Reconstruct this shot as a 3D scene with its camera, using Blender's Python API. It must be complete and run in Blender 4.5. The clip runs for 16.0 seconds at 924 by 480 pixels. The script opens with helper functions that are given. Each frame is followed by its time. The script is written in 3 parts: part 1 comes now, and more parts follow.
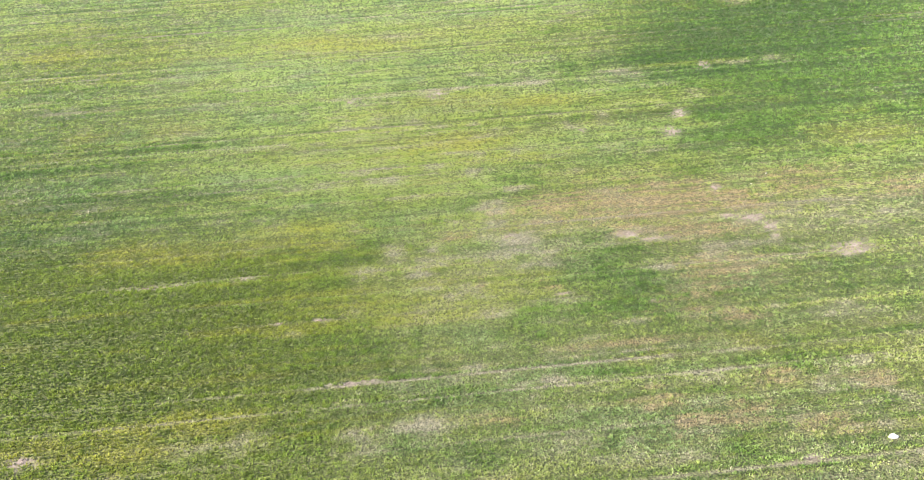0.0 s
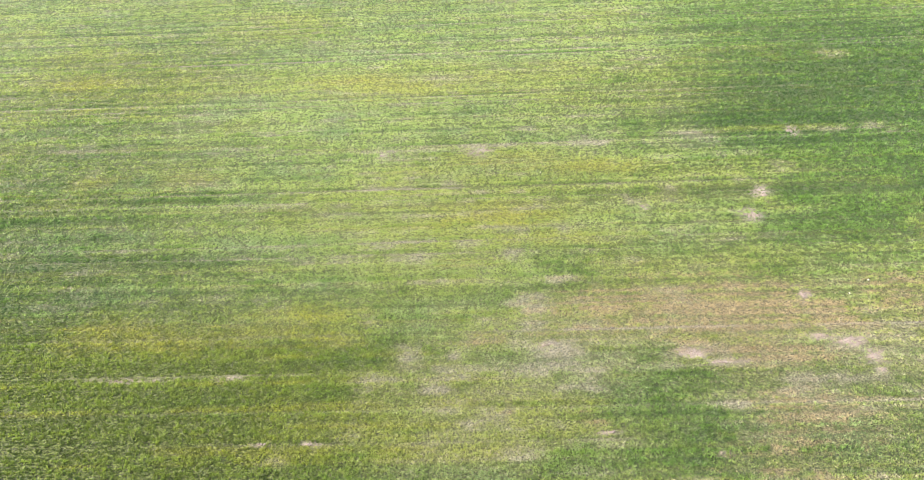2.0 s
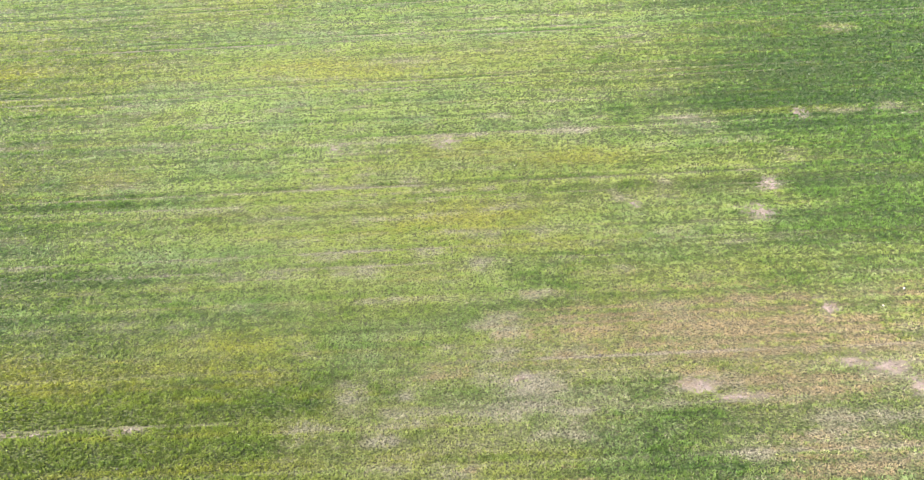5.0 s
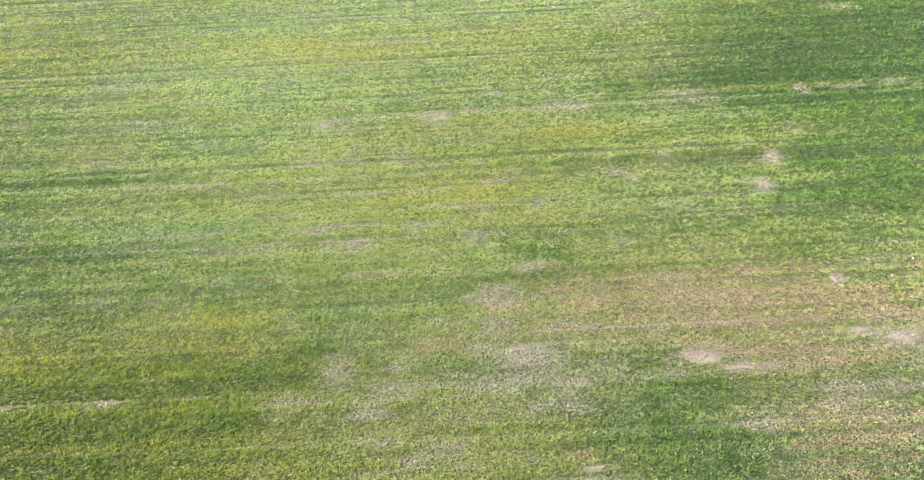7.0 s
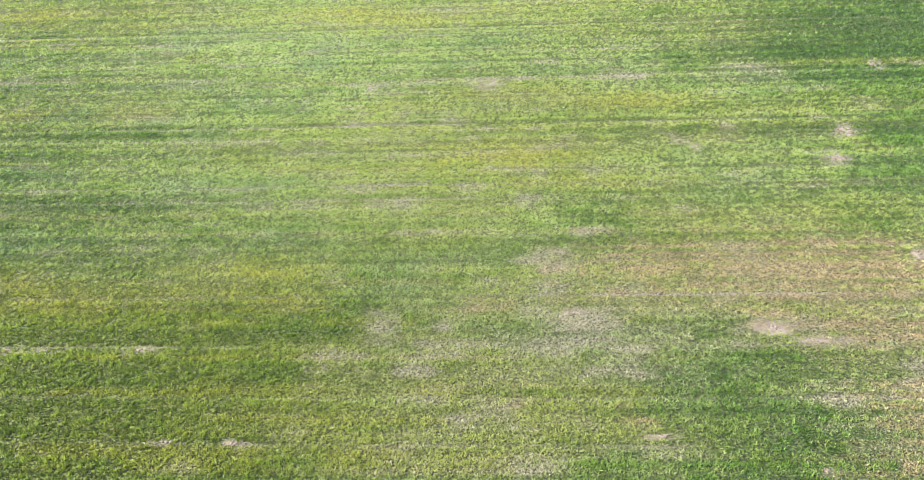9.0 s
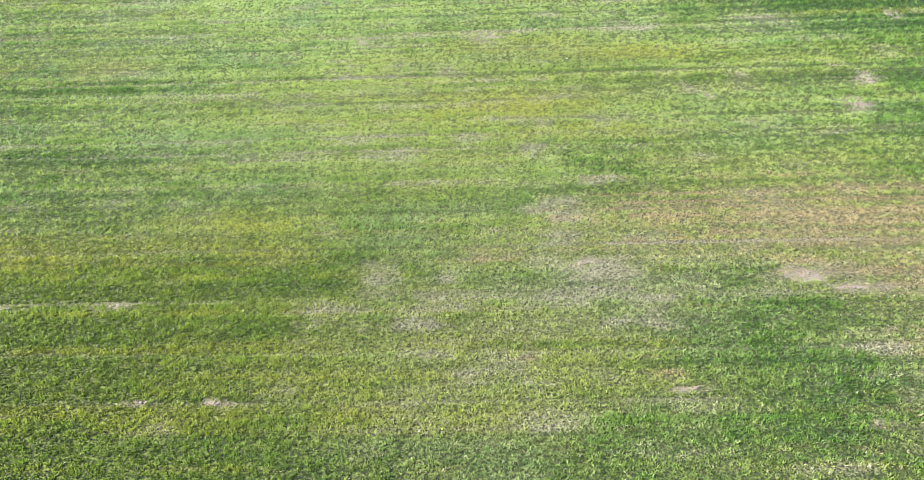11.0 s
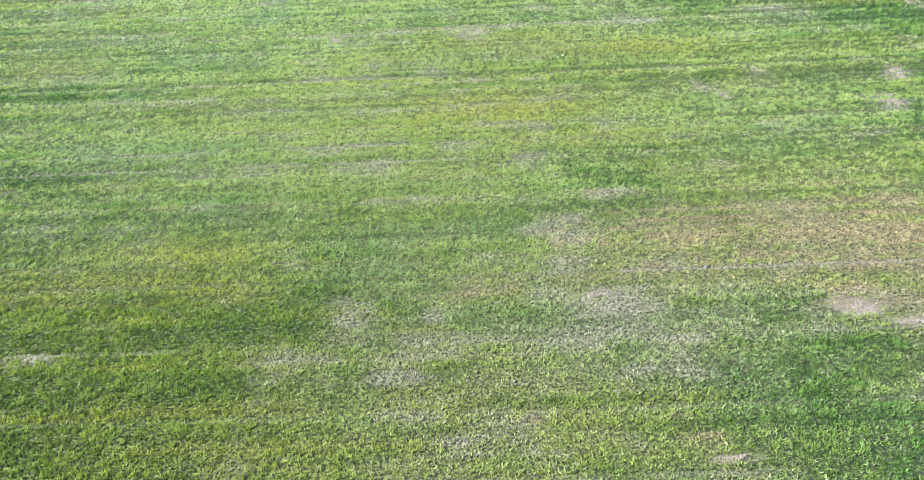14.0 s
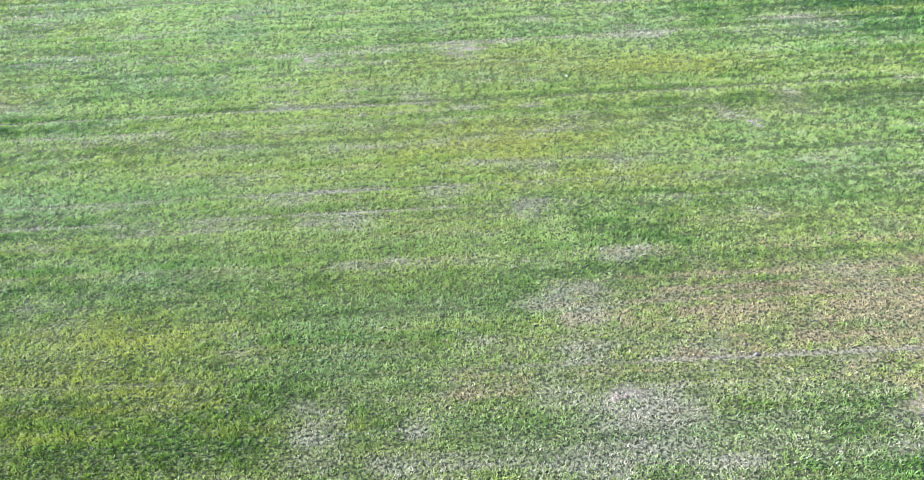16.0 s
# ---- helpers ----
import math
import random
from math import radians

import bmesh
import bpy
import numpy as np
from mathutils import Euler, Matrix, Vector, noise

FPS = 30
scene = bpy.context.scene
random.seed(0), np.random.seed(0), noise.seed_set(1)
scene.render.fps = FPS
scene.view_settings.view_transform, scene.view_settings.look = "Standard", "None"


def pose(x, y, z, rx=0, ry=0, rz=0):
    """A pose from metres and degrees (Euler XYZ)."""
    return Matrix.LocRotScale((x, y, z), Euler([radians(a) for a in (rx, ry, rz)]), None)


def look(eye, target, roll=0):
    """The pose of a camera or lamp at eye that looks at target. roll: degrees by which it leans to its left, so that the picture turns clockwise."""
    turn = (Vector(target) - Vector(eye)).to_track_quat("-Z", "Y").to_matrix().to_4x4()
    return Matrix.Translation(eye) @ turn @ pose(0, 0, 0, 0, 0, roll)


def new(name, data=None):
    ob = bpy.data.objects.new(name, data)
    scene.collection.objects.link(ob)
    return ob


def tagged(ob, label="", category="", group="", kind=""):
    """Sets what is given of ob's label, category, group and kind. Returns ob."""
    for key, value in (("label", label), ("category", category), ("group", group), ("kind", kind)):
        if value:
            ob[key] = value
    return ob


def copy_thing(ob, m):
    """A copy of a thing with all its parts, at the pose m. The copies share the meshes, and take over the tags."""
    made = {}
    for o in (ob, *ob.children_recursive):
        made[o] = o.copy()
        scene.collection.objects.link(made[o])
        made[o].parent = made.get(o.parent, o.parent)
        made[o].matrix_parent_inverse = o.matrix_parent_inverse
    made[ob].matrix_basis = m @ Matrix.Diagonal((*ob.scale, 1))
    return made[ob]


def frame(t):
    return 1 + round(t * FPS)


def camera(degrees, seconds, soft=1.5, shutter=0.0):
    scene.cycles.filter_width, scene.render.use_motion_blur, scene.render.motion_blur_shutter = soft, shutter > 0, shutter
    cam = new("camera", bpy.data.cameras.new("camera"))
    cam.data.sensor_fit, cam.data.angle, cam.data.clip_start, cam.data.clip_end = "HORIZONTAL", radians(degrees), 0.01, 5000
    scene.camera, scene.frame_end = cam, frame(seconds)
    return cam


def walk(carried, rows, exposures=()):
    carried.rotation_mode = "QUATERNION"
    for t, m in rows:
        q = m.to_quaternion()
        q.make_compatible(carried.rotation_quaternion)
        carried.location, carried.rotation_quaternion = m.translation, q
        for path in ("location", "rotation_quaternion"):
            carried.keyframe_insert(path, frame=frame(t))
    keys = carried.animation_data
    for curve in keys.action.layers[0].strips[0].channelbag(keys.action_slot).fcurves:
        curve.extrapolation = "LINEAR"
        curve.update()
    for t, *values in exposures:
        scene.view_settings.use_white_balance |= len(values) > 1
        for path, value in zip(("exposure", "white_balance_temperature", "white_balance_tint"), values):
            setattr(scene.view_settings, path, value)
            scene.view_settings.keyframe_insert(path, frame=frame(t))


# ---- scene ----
cam = camera(65.8, 16.0, soft=0.5)
PATH = [
    (0, (-5.478, -59.164, 41.965), (-5.158, -57.592, 40.77), -3.1),
    (0.5, (-4.218, -56.138, 41.928), (-3.915, -54.558, 40.74), -3.1),
    (1, (-3.152, -52.953, 41.838), (-2.867, -51.363, 40.659), -3.0),
    (1.5, (-1.987, -49.674, 41.603), (-1.803, -48.06, 40.435), -2.7),
    (2, (-0.714, -46.424, 41.167), (-0.541, -44.802, 40.01), -2.8),
    (2.5, (0.33, -43.606, 40.437), (0.509, -41.979, 39.288), -2.9),
    (3, (1.237, -41.076, 39.387), (1.421, -39.45, 38.236), -3.0),
    (3.5, (1.974, -38.951, 38.154), (2.166, -37.328, 37.001), -3.0),
    (4, (2.382, -37.537, 37.107), (2.579, -35.928, 35.936), -2.9),
    (4.2, (2.46, -37.31, 36.914), (2.656, -35.709, 35.731), -3.0),
    (6.5, (2.996, -36.906, 33.21), (3.215, -35.296, 32.043), -3.2),
    (7, (2.895, -36.765, 32.651), (3.112, -35.16, 31.477), -3.1),
    (7.5, (2.625, -36.599, 32.054), (2.791, -34.99, 30.878), -2.8),
    (8, (2.393, -36.541, 31.444), (2.508, -34.923, 30.273), -2.7),
    (8.5, (2.004, -36.427, 30.554), (2.122, -34.809, 29.384), -2.9),
    (9, (1.588, -36.162, 29.249), (1.71, -34.55, 28.07), -2.9),
    (9.5, (1.244, -35.905, 28.045), (1.375, -34.297, 26.863), -2.9),
    (10, (1.022, -35.555, 26.833), (1.158, -33.951, 25.646), -3.0),
    (10.2, (0.932, -35.361, 26.551), (1.071, -33.767, 25.352), -2.9),
    (12.3, (0.67, -32.875, 23.101), (0.835, -31.289, 21.894), -3.0),
    (12.5, (0.685, -32.509, 23.027), (0.854, -30.922, 21.821), -3.0),
    (13, (0.845, -31.441, 22.93), (1.02, -29.856, 21.723), -3.1),
    (13.5, (1.117, -30.194, 22.814), (1.297, -28.609, 21.609), -3.0),
    (14, (1.343, -28.745, 22.453), (1.528, -27.16, 21.248), -3.0),
    (14.5, (1.52, -27.054, 21.935), (1.713, -25.471, 20.728), -3.0),
    (15, (1.843, -25.148, 21.465), (2.039, -23.57, 20.252), -3.1),
    (15.5, (2.22, -23.119, 21.175), (2.418, -21.542, 19.96), -3.2),
    (16, (2.606, -21.35, 21.056), (2.804, -19.77, 19.845), -3.5),
]
# The camera's own exposure and white balance drift a little on the way.
EXPOSURES = [(0.0, 3.15, 6330, 20), (3.5, 3.20, 6300, 25), (7.0, 3.04, 6250, 20), (9.0, 3.07, 6180, 17), (12.5, 2.98, 6000, 8), (16.0, 2.98, 5270, 14)]
walk(cam, [(t, look(eye, target, roll)) for t, eye, target, roll in PATH], EXPOSURES)

# ---- light: clear late afternoon, the sun low to the west ----
SUN_UP, SUN_FROM = 36.0, (-1.0, 0.12)

world = bpy.data.worlds.new("world")
scene.world = world
world.use_nodes = True
sky = world.node_tree.nodes.new("ShaderNodeTexSky")
sky.sky_type, sky.sun_disc = "NISHITA", False
sky.sun_elevation, sky.sun_rotation = radians(SUN_UP), math.atan2(SUN_FROM[0], SUN_FROM[1])
world.node_tree.links.new(sky.outputs[0], world.node_tree.nodes["Background"].inputs[0])
world.node_tree.nodes["Background"].inputs[1].default_value = 0.11

sun = new("sun", bpy.data.lights.new("sun", "SUN"))
sun.data.energy, sun.data.angle, sun.data.color = 4.2, radians(0.53), (1.0, 0.93, 0.82)
flat = math.hypot(*SUN_FROM)
sun.matrix_world = look((SUN_FROM[0] / flat * 60, SUN_FROM[1] / flat * 60, 60 * math.tan(radians(SUN_UP))), (0, 0, 0))

# ---- the field's own axes: u along the drill rows, v across them ----
ROWS_TURN = radians(-8.23)
CU, SU = math.cos(ROWS_TURN), math.sin(ROWS_TURN)


def to_world(u, v):
    return u * CU - v * SU, u * SU + v * CU


def smooth(a, b, x):
    k = np.clip((x - a) / (b - a), 0.0, 1.0)
    return k * k * (3 - 2 * k)


def lattice(ix, iy, seed):
    """A fixed random value, 0 to 1, at each whole place."""
    h = ix * np.uint32(374761393) + iy * np.uint32(668265263) + np.uint32(seed * 974634777 % 4294967296)
    h = (h ^ (h >> np.uint32(13))) * np.uint32(1274126177)
    return ((h ^ (h >> np.uint32(16))) & np.uint32(0xFFFF)).astype(np.float32) / 65535.0


def value_noise(x, y, seed):
    bx, by = np.floor(x), np.floor(y)
    fx, fy = (x - bx).astype(np.float32), (y - by).astype(np.float32)
    fx, fy = fx * fx * (3 - 2 * fx), fy * fy * (3 - 2 * fy)
    ix, iy = bx.astype(np.int32).view(np.uint32), by.astype(np.int32).view(np.uint32)
    jx, jy = ix + np.uint32(1), iy + np.uint32(1)
    a, b = lattice(ix, iy, seed), lattice(jx, iy, seed)
    c, d = lattice(ix, jy, seed), lattice(jx, jy, seed)
    return (a + (b - a) * fx) * (1 - fy) + (c + (d - c) * fx) * fy


def fbm(x, y, seed, octaves=2):
    total, size, norm = 0.0, 1.0, 0.0
    for k in range(octaves):
        total = total + size * value_noise(x * 2 ** k, y * 2 ** k, seed + 17 * k)
        norm += size
        size *= 0.55
    return total / norm


# Patches of the crop: centre and half size, along and across the rows, in metres.
SOIL = [
    (35.7, 19.1, 1.2, 1.5), (33.3, 14.9, 1.4, 1.1), (33.7, 2.4, 0.6, 1.0), (35.2, -3.5, 1.8, 0.8), (33.2, -2.9, 1.1, 0.5),
    (36.3, -5.2, 0.9, 1.0), (-14.4, -6.2, 1.2, 0.3), (-23.2, -6.3, 1.7, 0.3), (-20.5, -6.3, 1.2, 0.2), (-6.0, 30.1, 0.9, 1.2),
    (6.0, 30.6, 1.3, 1.0), (22.5, -4.5, 1.0, 0.8), (24.4, -5.6, 1.8, 0.3), (43.6, 33.2, 1.1, 1.3), (10.7, -3.3, 0.7, 0.5),
    (36.4, -6.7, 0.6, 0.5), (-27.5, -25.0, 1.0, 0.7), (42.5, -9.5, 1.9, 0.9), (27.6, -31.3, 1.4, 0.3), (-4.0, -20.5, 1.7, 0.3),
]
SOIL_B = [
    (14.6, -12.3, 0.9, 0.2), (-7.0, -12.9, 0.9, 0.2), (-10.5, -12.8, 0.7, 0.1), (21.9, -14.3, 0.3, 0.3), (22.6, 17.1, 0.4, 0.7),
]
STRAW = [
    (31.7, 32.4, 2.3, 2.9), (18.2, 31.6, 2.9, 1.6), (26.8, 20.1, 1.3, 1.0), (0.4, 53.4, 4.9, 1.6), (9.3, 9.2, 1.0, 1.1),
    (-2.2, 8.8, 1.8, 0.7), (12.7, 5.3, 2.1, 0.7), (10.0, 2.7, 0.8, 1.0), (23.1, 2.7, 1.7, 1.5), (24.6, -4.6, 1.6, 1.0),
    (11.7, -4.3, 1.6, 1.1), (-0.4, -4.8, 1.1, 1.0), (3.3, -4.2, 0.6, 0.5), (-12.8, 2.2, 0.9, 0.9), (-27.6, 24.6, 2.3, 1.1),
    (-7.6, 23.0, 1.6, 0.8), (3.2, 23.1, 1.4, 1.1), (-2.8, 23.1, 1.3, 0.9), (54.2, 33.9, 2.5, 1.2), (39.8, 24.8, 1.7, 1.4),
]
STRAW_B = [
    (11.4, -22.3, 2.7, 0.3), (11.6, -28.3, 2.5, 1.1), (0.9, -25.4, 2.4, 1.2), (-2.9, -26.5, 1.9, 1.1), (-11.9, -25.3, 2.6, 1.1),
    (-16.0, -25.5, 1.9, 1.2), (31.5, -9.0, 3.0, 2.5), (37.5, -17.9, 2.9, 1.3),
]
# Thin straw-coloured crop, plus a pale streak of lens haze painted as patches.
STRAW_AND_HAZE = [
    (10.6, 2.2, 1.2, 1.2), (-1.6, 9.1, 2.0, 0.9), (8.7, 9.8, 1.2, 0.9), (-1.0, -3.5, 1.0, 0.9), (-4.0, -11.8, 1.3, 0.7),
    (-9.6, -14.3, 1.1, 0.6), (11.1, -11.8, 0.5, 0.4), (-5.5, -11.1, 0.5, 0.3), (9.5, -13.6, 0.9, 0.6), (22.9, 2.6, 2.3, 1.6),
    (23.6, -3.9, 1.6, 0.8), (2.0, -7.1, 1.7, 1.0), (5.8, -10.8, 1.5, 0.8), (8.1, -13.9, 1.4, 0.8), (3.0, -10.1, 1.0, 0.7),
    (-3.0, -7.4, 2.4, 1.0), (-12.2, -4.3, 1.1, 0.5), (25.3, -9.3, 2.9, 1.0), (29.8, -9.2, 2.2, 1.2), (-20.6, 69.4, 2.1, 1.6),
]
STRAW_MORE_B = [
    (58.7, 58.2, 2.0, 1.8), (21.5, 18.8, 0.7, 0.6), (48.2, 33.5, 2.5, 0.7),
]
TAN = [
    (21.0, -0.8, 5.1, 0.7), (30.4, -0.7, 5.5, 0.9), (12.3, -1.7, 4.7, 0.7), (6.1, -1.9, 2.6, 1.1), (35.0, 0.1, 3.4, 2.1),
    (26.6, 1.0, 10.0, 3.8), (17.6, 2.2, 8.1, 2.6), (22.9, -1.9, 2.5, 2.3), (28.1, -4.7, 6.3, 1.6), (18.5, -24.9, 2.6, 1.0),
    (20.5, -27.6, 2.1, 1.0), (28.2, -24.2, 2.4, 1.0), (24.4, -27.1, 3.8, 1.3), (30.1, -28.7, 2.4, 1.5), (36.4, -25.1, 2.6, 1.1),
    (7.0, -25.5, 2.6, 0.6), (43.7, 2.5, 5.5, 2.4), (28.7, -17.3, 2.9, 1.2), (53.3, 0.0, 3.6, 3.0), (18.3, -18.8, 5.7, 0.9),
]
TAN_B = [(7.0, -10.2, 0.6, 1.0), (13.7, -11.2, 0.8, 1.1), (26.0, 2.6, 2.2, 1.4), (29.5, -11.0, 5.0, 3.2), (26.0, -15.0, 4.0, 1.8)]
YELLOW = [
    (-21.7, -1.4, 7.2, 1.7), (-26.8, -0.9, 3.7, 1.9), (-14.3, -1.0, 5.4, 1.1), (-7.0, -1.9, 2.6, 0.8), (-7.1, 49.4, 10.3, 3.4),
    (-12.4, 53.1, 7.4, 2.0), (-39.3, 25.4, 2.9, 1.9), (-27.7, 24.9, 3.8, 1.5), (8.1, 29.0, 7.6, 1.9), (14.6, 12.2, 7.2, 1.5),
    (7.9, 16.0, 6.6, 2.3), (-52.8, 55.2, 5.3, 2.8), (19.1, 25.9, 6.1, 1.9), (-10.3, 0.8, 5.5, 1.6), (27.9, -20.5, 2.1, 1.0),
    (-16.6, -23.0, 6.3, 0.9), (20.2, -20.8, 3.2, 0.6), (-26.7, -23.8, 2.7, 1.1), (-20.2, -25.5, 3.5, 1.1), (54.9, 11.1, 6.0, 3.0),
]
LUSH = [
    (19.0, -8.1, 4.2, 2.2), (20.1, -4.6, 2.2, 0.7), (-16.7, -5.1, 8.0, 0.7), (-4.9, -4.8, 2.5, 1.1), (-4.0, -3.0, 3.4, 1.4),
    (-18.6, -8.3, 8.0, 1.8), (25.5, 50.1, 4.2, 1.7), (25.2, 35.8, 2.7, 2.6), (36.6, 37.1, 4.0, 2.7), (47.3, 36.1, 4.5, 1.5),
    (39.5, 18.0, 2.4, 1.9), (44.5, 15.8, 3.1, 2.2), (51.9, 25.4, 1.7, 2.0), (32.0, 6.1, 2.8, 1.4), (-28.7, 21.1, 8.6, 0.8),
    (39.7, 12.1, 6.0, 1.8), (31.8, -6.2, 2.3, 0.6), (32.5, -8.1, 2.2, 1.0),
]
LUSH_MORE = [
    (-7.7, -24.5, 2.6, 1.1), (14.8, -21.6, 2.7, 0.7), (22.7, -29.7, 1.7, 1.0), (34.7, -26.6, 2.1, 1.2), (30.7, -22.7, 3.1, 1.1),
    (-24.5, -14.7, 11.6, 4.0), (-8.7, -15.8, 7.5, 3.4), (20.8, -12.0, 3.2, 2.4), (5.8, -28.6, 2.5, 0.9), (11.2, -15.3, 3.0, 2.1),
    (1.0, -23.0, 6.7, 0.6), (20.4, -7.8, 3.9, 2.4), (17.8, -14.8, 3.3, 1.1), (13.5, 6.9, 2.2, 1.8), (-6.3, -8.1, 3.4, 1.6),
    (-2.5, -4.0, 4.3, 0.9), (-14.2, -7.9, 3.2, 1.7), (-7.8, -4.7, 4.6, 1.3), (-18.0, -4.0, 2.6, 1.2), (18.6, -10.0, 5.0, 2.5),
]
LUSH_MORE_B = [
    (18.9, -14.2, 3.1, 1.5), (-9.1, -3.5, 4.1, 1.6), (-5.3, -4.7, 3.5, 1.1),
]

# Wheel tracks: place across the rows, width, how worn.
TRACKS = [
    (77.0, 0.50, 0.6), (63.3, 0.45, 0.5), (61.4, 0.45, 0.7), (46.5, 0.36, 0.6), (44.6, 0.34, 0.5), (32.0, 0.30, 0.45),
    (21.9, 0.26, 0.55), (19.6, 0.24, 0.5), (11.8, 0.22, 0.46), (9.8, 0.22, 0.46), (-1.6, 0.28, 0.25), (-6.0, 0.30, 0.13),
    (-9.8, 0.26, 0.4), (-12.9, 0.26, 0.22), (-20.7, 0.22, 0.5), (-22.8, 0.22, 0.5), (-27.1, 0.24, 0.4), (-31.7, 0.24, 0.5),
]
# Stretches where a track is worn down hard: place across, width, wear, from, to.
WORN = [(-1.6, 0.26, 0.85, 12.0, 44.0), (-6.0, 0.22, 0.8, -29.0, -8.0), (-6.0, 0.26, 0.45, 18.5, 29.0), (-12.9, 0.28, 0.6, -13.0, -4.0), (-12.9, 0.3, 0.6, 11.0, 16.0), (-20.7, 0.27, 0.85, -9.0, 30.0), (-20.7, 0.25, 0.65, -34.0, -9.0), (-22.8, 0.25, 0.7, -26.0, 30.0), (-31.7, 0.24, 0.6, 18.0, 42.0)]


# Lens haze (+) and vignette (-) painted into the crop: centre, reach along and across, amount.
LENS_LIGHT = [
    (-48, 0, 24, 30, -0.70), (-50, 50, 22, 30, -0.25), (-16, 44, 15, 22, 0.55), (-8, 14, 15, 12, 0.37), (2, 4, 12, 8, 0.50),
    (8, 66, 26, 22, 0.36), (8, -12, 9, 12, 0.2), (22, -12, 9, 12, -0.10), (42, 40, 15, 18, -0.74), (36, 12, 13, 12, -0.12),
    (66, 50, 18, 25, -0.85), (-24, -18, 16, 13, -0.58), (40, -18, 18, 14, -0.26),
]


def lens_light(u, v):
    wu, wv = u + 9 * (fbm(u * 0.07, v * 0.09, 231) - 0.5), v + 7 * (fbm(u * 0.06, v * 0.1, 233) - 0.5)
    return sum(k * np.exp(-((wu - cu) / ru) ** 2 - ((wv - cv) / rv) ** 2) for cu, cv, ru, rv, k in LENS_LIGHT)


def spots(u, v, patches, edge, warp):
    """How far each place lies inside the patches, 0 to 1, with ragged edges."""
    wu, wv, ragged = warp
    best = np.zeros_like(u)
    for cu, cv, ru, rv in patches:
        near = np.abs(u - cu) < 2.2 * ru + 1.5
        near &= np.abs(v - cv) < 2.2 * rv + 1.5
        if not near.any():
            continue
        k = min(1.0, 0.5 * (ru + rv))
        du, dv = (u[near] - cu + wu[near] * k) / (ru * 1.12), (v[near] - cv + wv[near] * min(k, rv)) / (rv * 1.12)
        inside = 1.0 - smooth(1.0 - edge, 1.0 + edge * 0.55, np.sqrt(du * du + dv * dv) + ragged[near])
        best[near] = np.maximum(best[near], inside)
    return best


def track_wear(u, v):
    wear = np.zeros_like(u)
    for k, (cv, width, worn) in enumerate(TRACKS):
        near = np.abs(v - cv) < 1.2
        if not near.any():
            continue
        un = u[near]
        bend = (value_noise(un * 0.03, un * 0 + k, 41) - 0.5) * 0.3
        patchy = smooth(0.22, 0.62, fbm(un * 0.11, un * 0 + k * 3.1, 43))
        off = np.abs(v[near] - cv - bend) / (width * 0.5)
        wear[near] = np.maximum(wear[near], worn * (0.15 + 0.85 * patchy) * (1 - smooth(0.55, 1.5, off)))
    for k, (cv, width, worn, start_u, end_u) in enumerate(WORN):
        near = (np.abs(v - cv) < 1.0) & (u > start_u - 2) & (u < end_u + 2)
        un = u[near]
        bend = (value_noise(un * 0.03, un * 0 + [t[0] for t in TRACKS].index(cv), 41) - 0.5) * 0.3
        ends = smooth(start_u - 2, start_u + 2, un) * (1 - smooth(end_u - 2, end_u + 2, un))
        patchy = smooth(0.25, 0.6, fbm(un * 0.35, un * 0 + k * 5.3, 45))
        off = np.abs(v[near] - cv - bend) / (width * 0.5)
        wear[near] = np.maximum(wear[near], worn * ends * (0.35 + 0.65 * patchy) * (1 - smooth(0.55, 1.5, off)))
    return wear


def track_edge_shade(u, v):
    """Crop-edge shade painted as darker, denser growth just beyond the wheel tracks."""
    edge_shade = np.zeros_like(u)
    for k, (cv, width, worn) in enumerate(TRACKS):
        near = np.abs(v - cv - 0.55) < 0.8
        un = u[near]
        bend = (value_noise(un * 0.03, un * 0 + k, 41) - 0.5) * 0.3
        edge_shade[near] = np.maximum(edge_shade[near], 2.4 * (worn - 0.12) * (1 - smooth(0.1, 0.42, np.abs(v[near] - cv - bend - 0.5))) * value_noise(un * 0.2, un * 0 + k, 47))
    return edge_shade


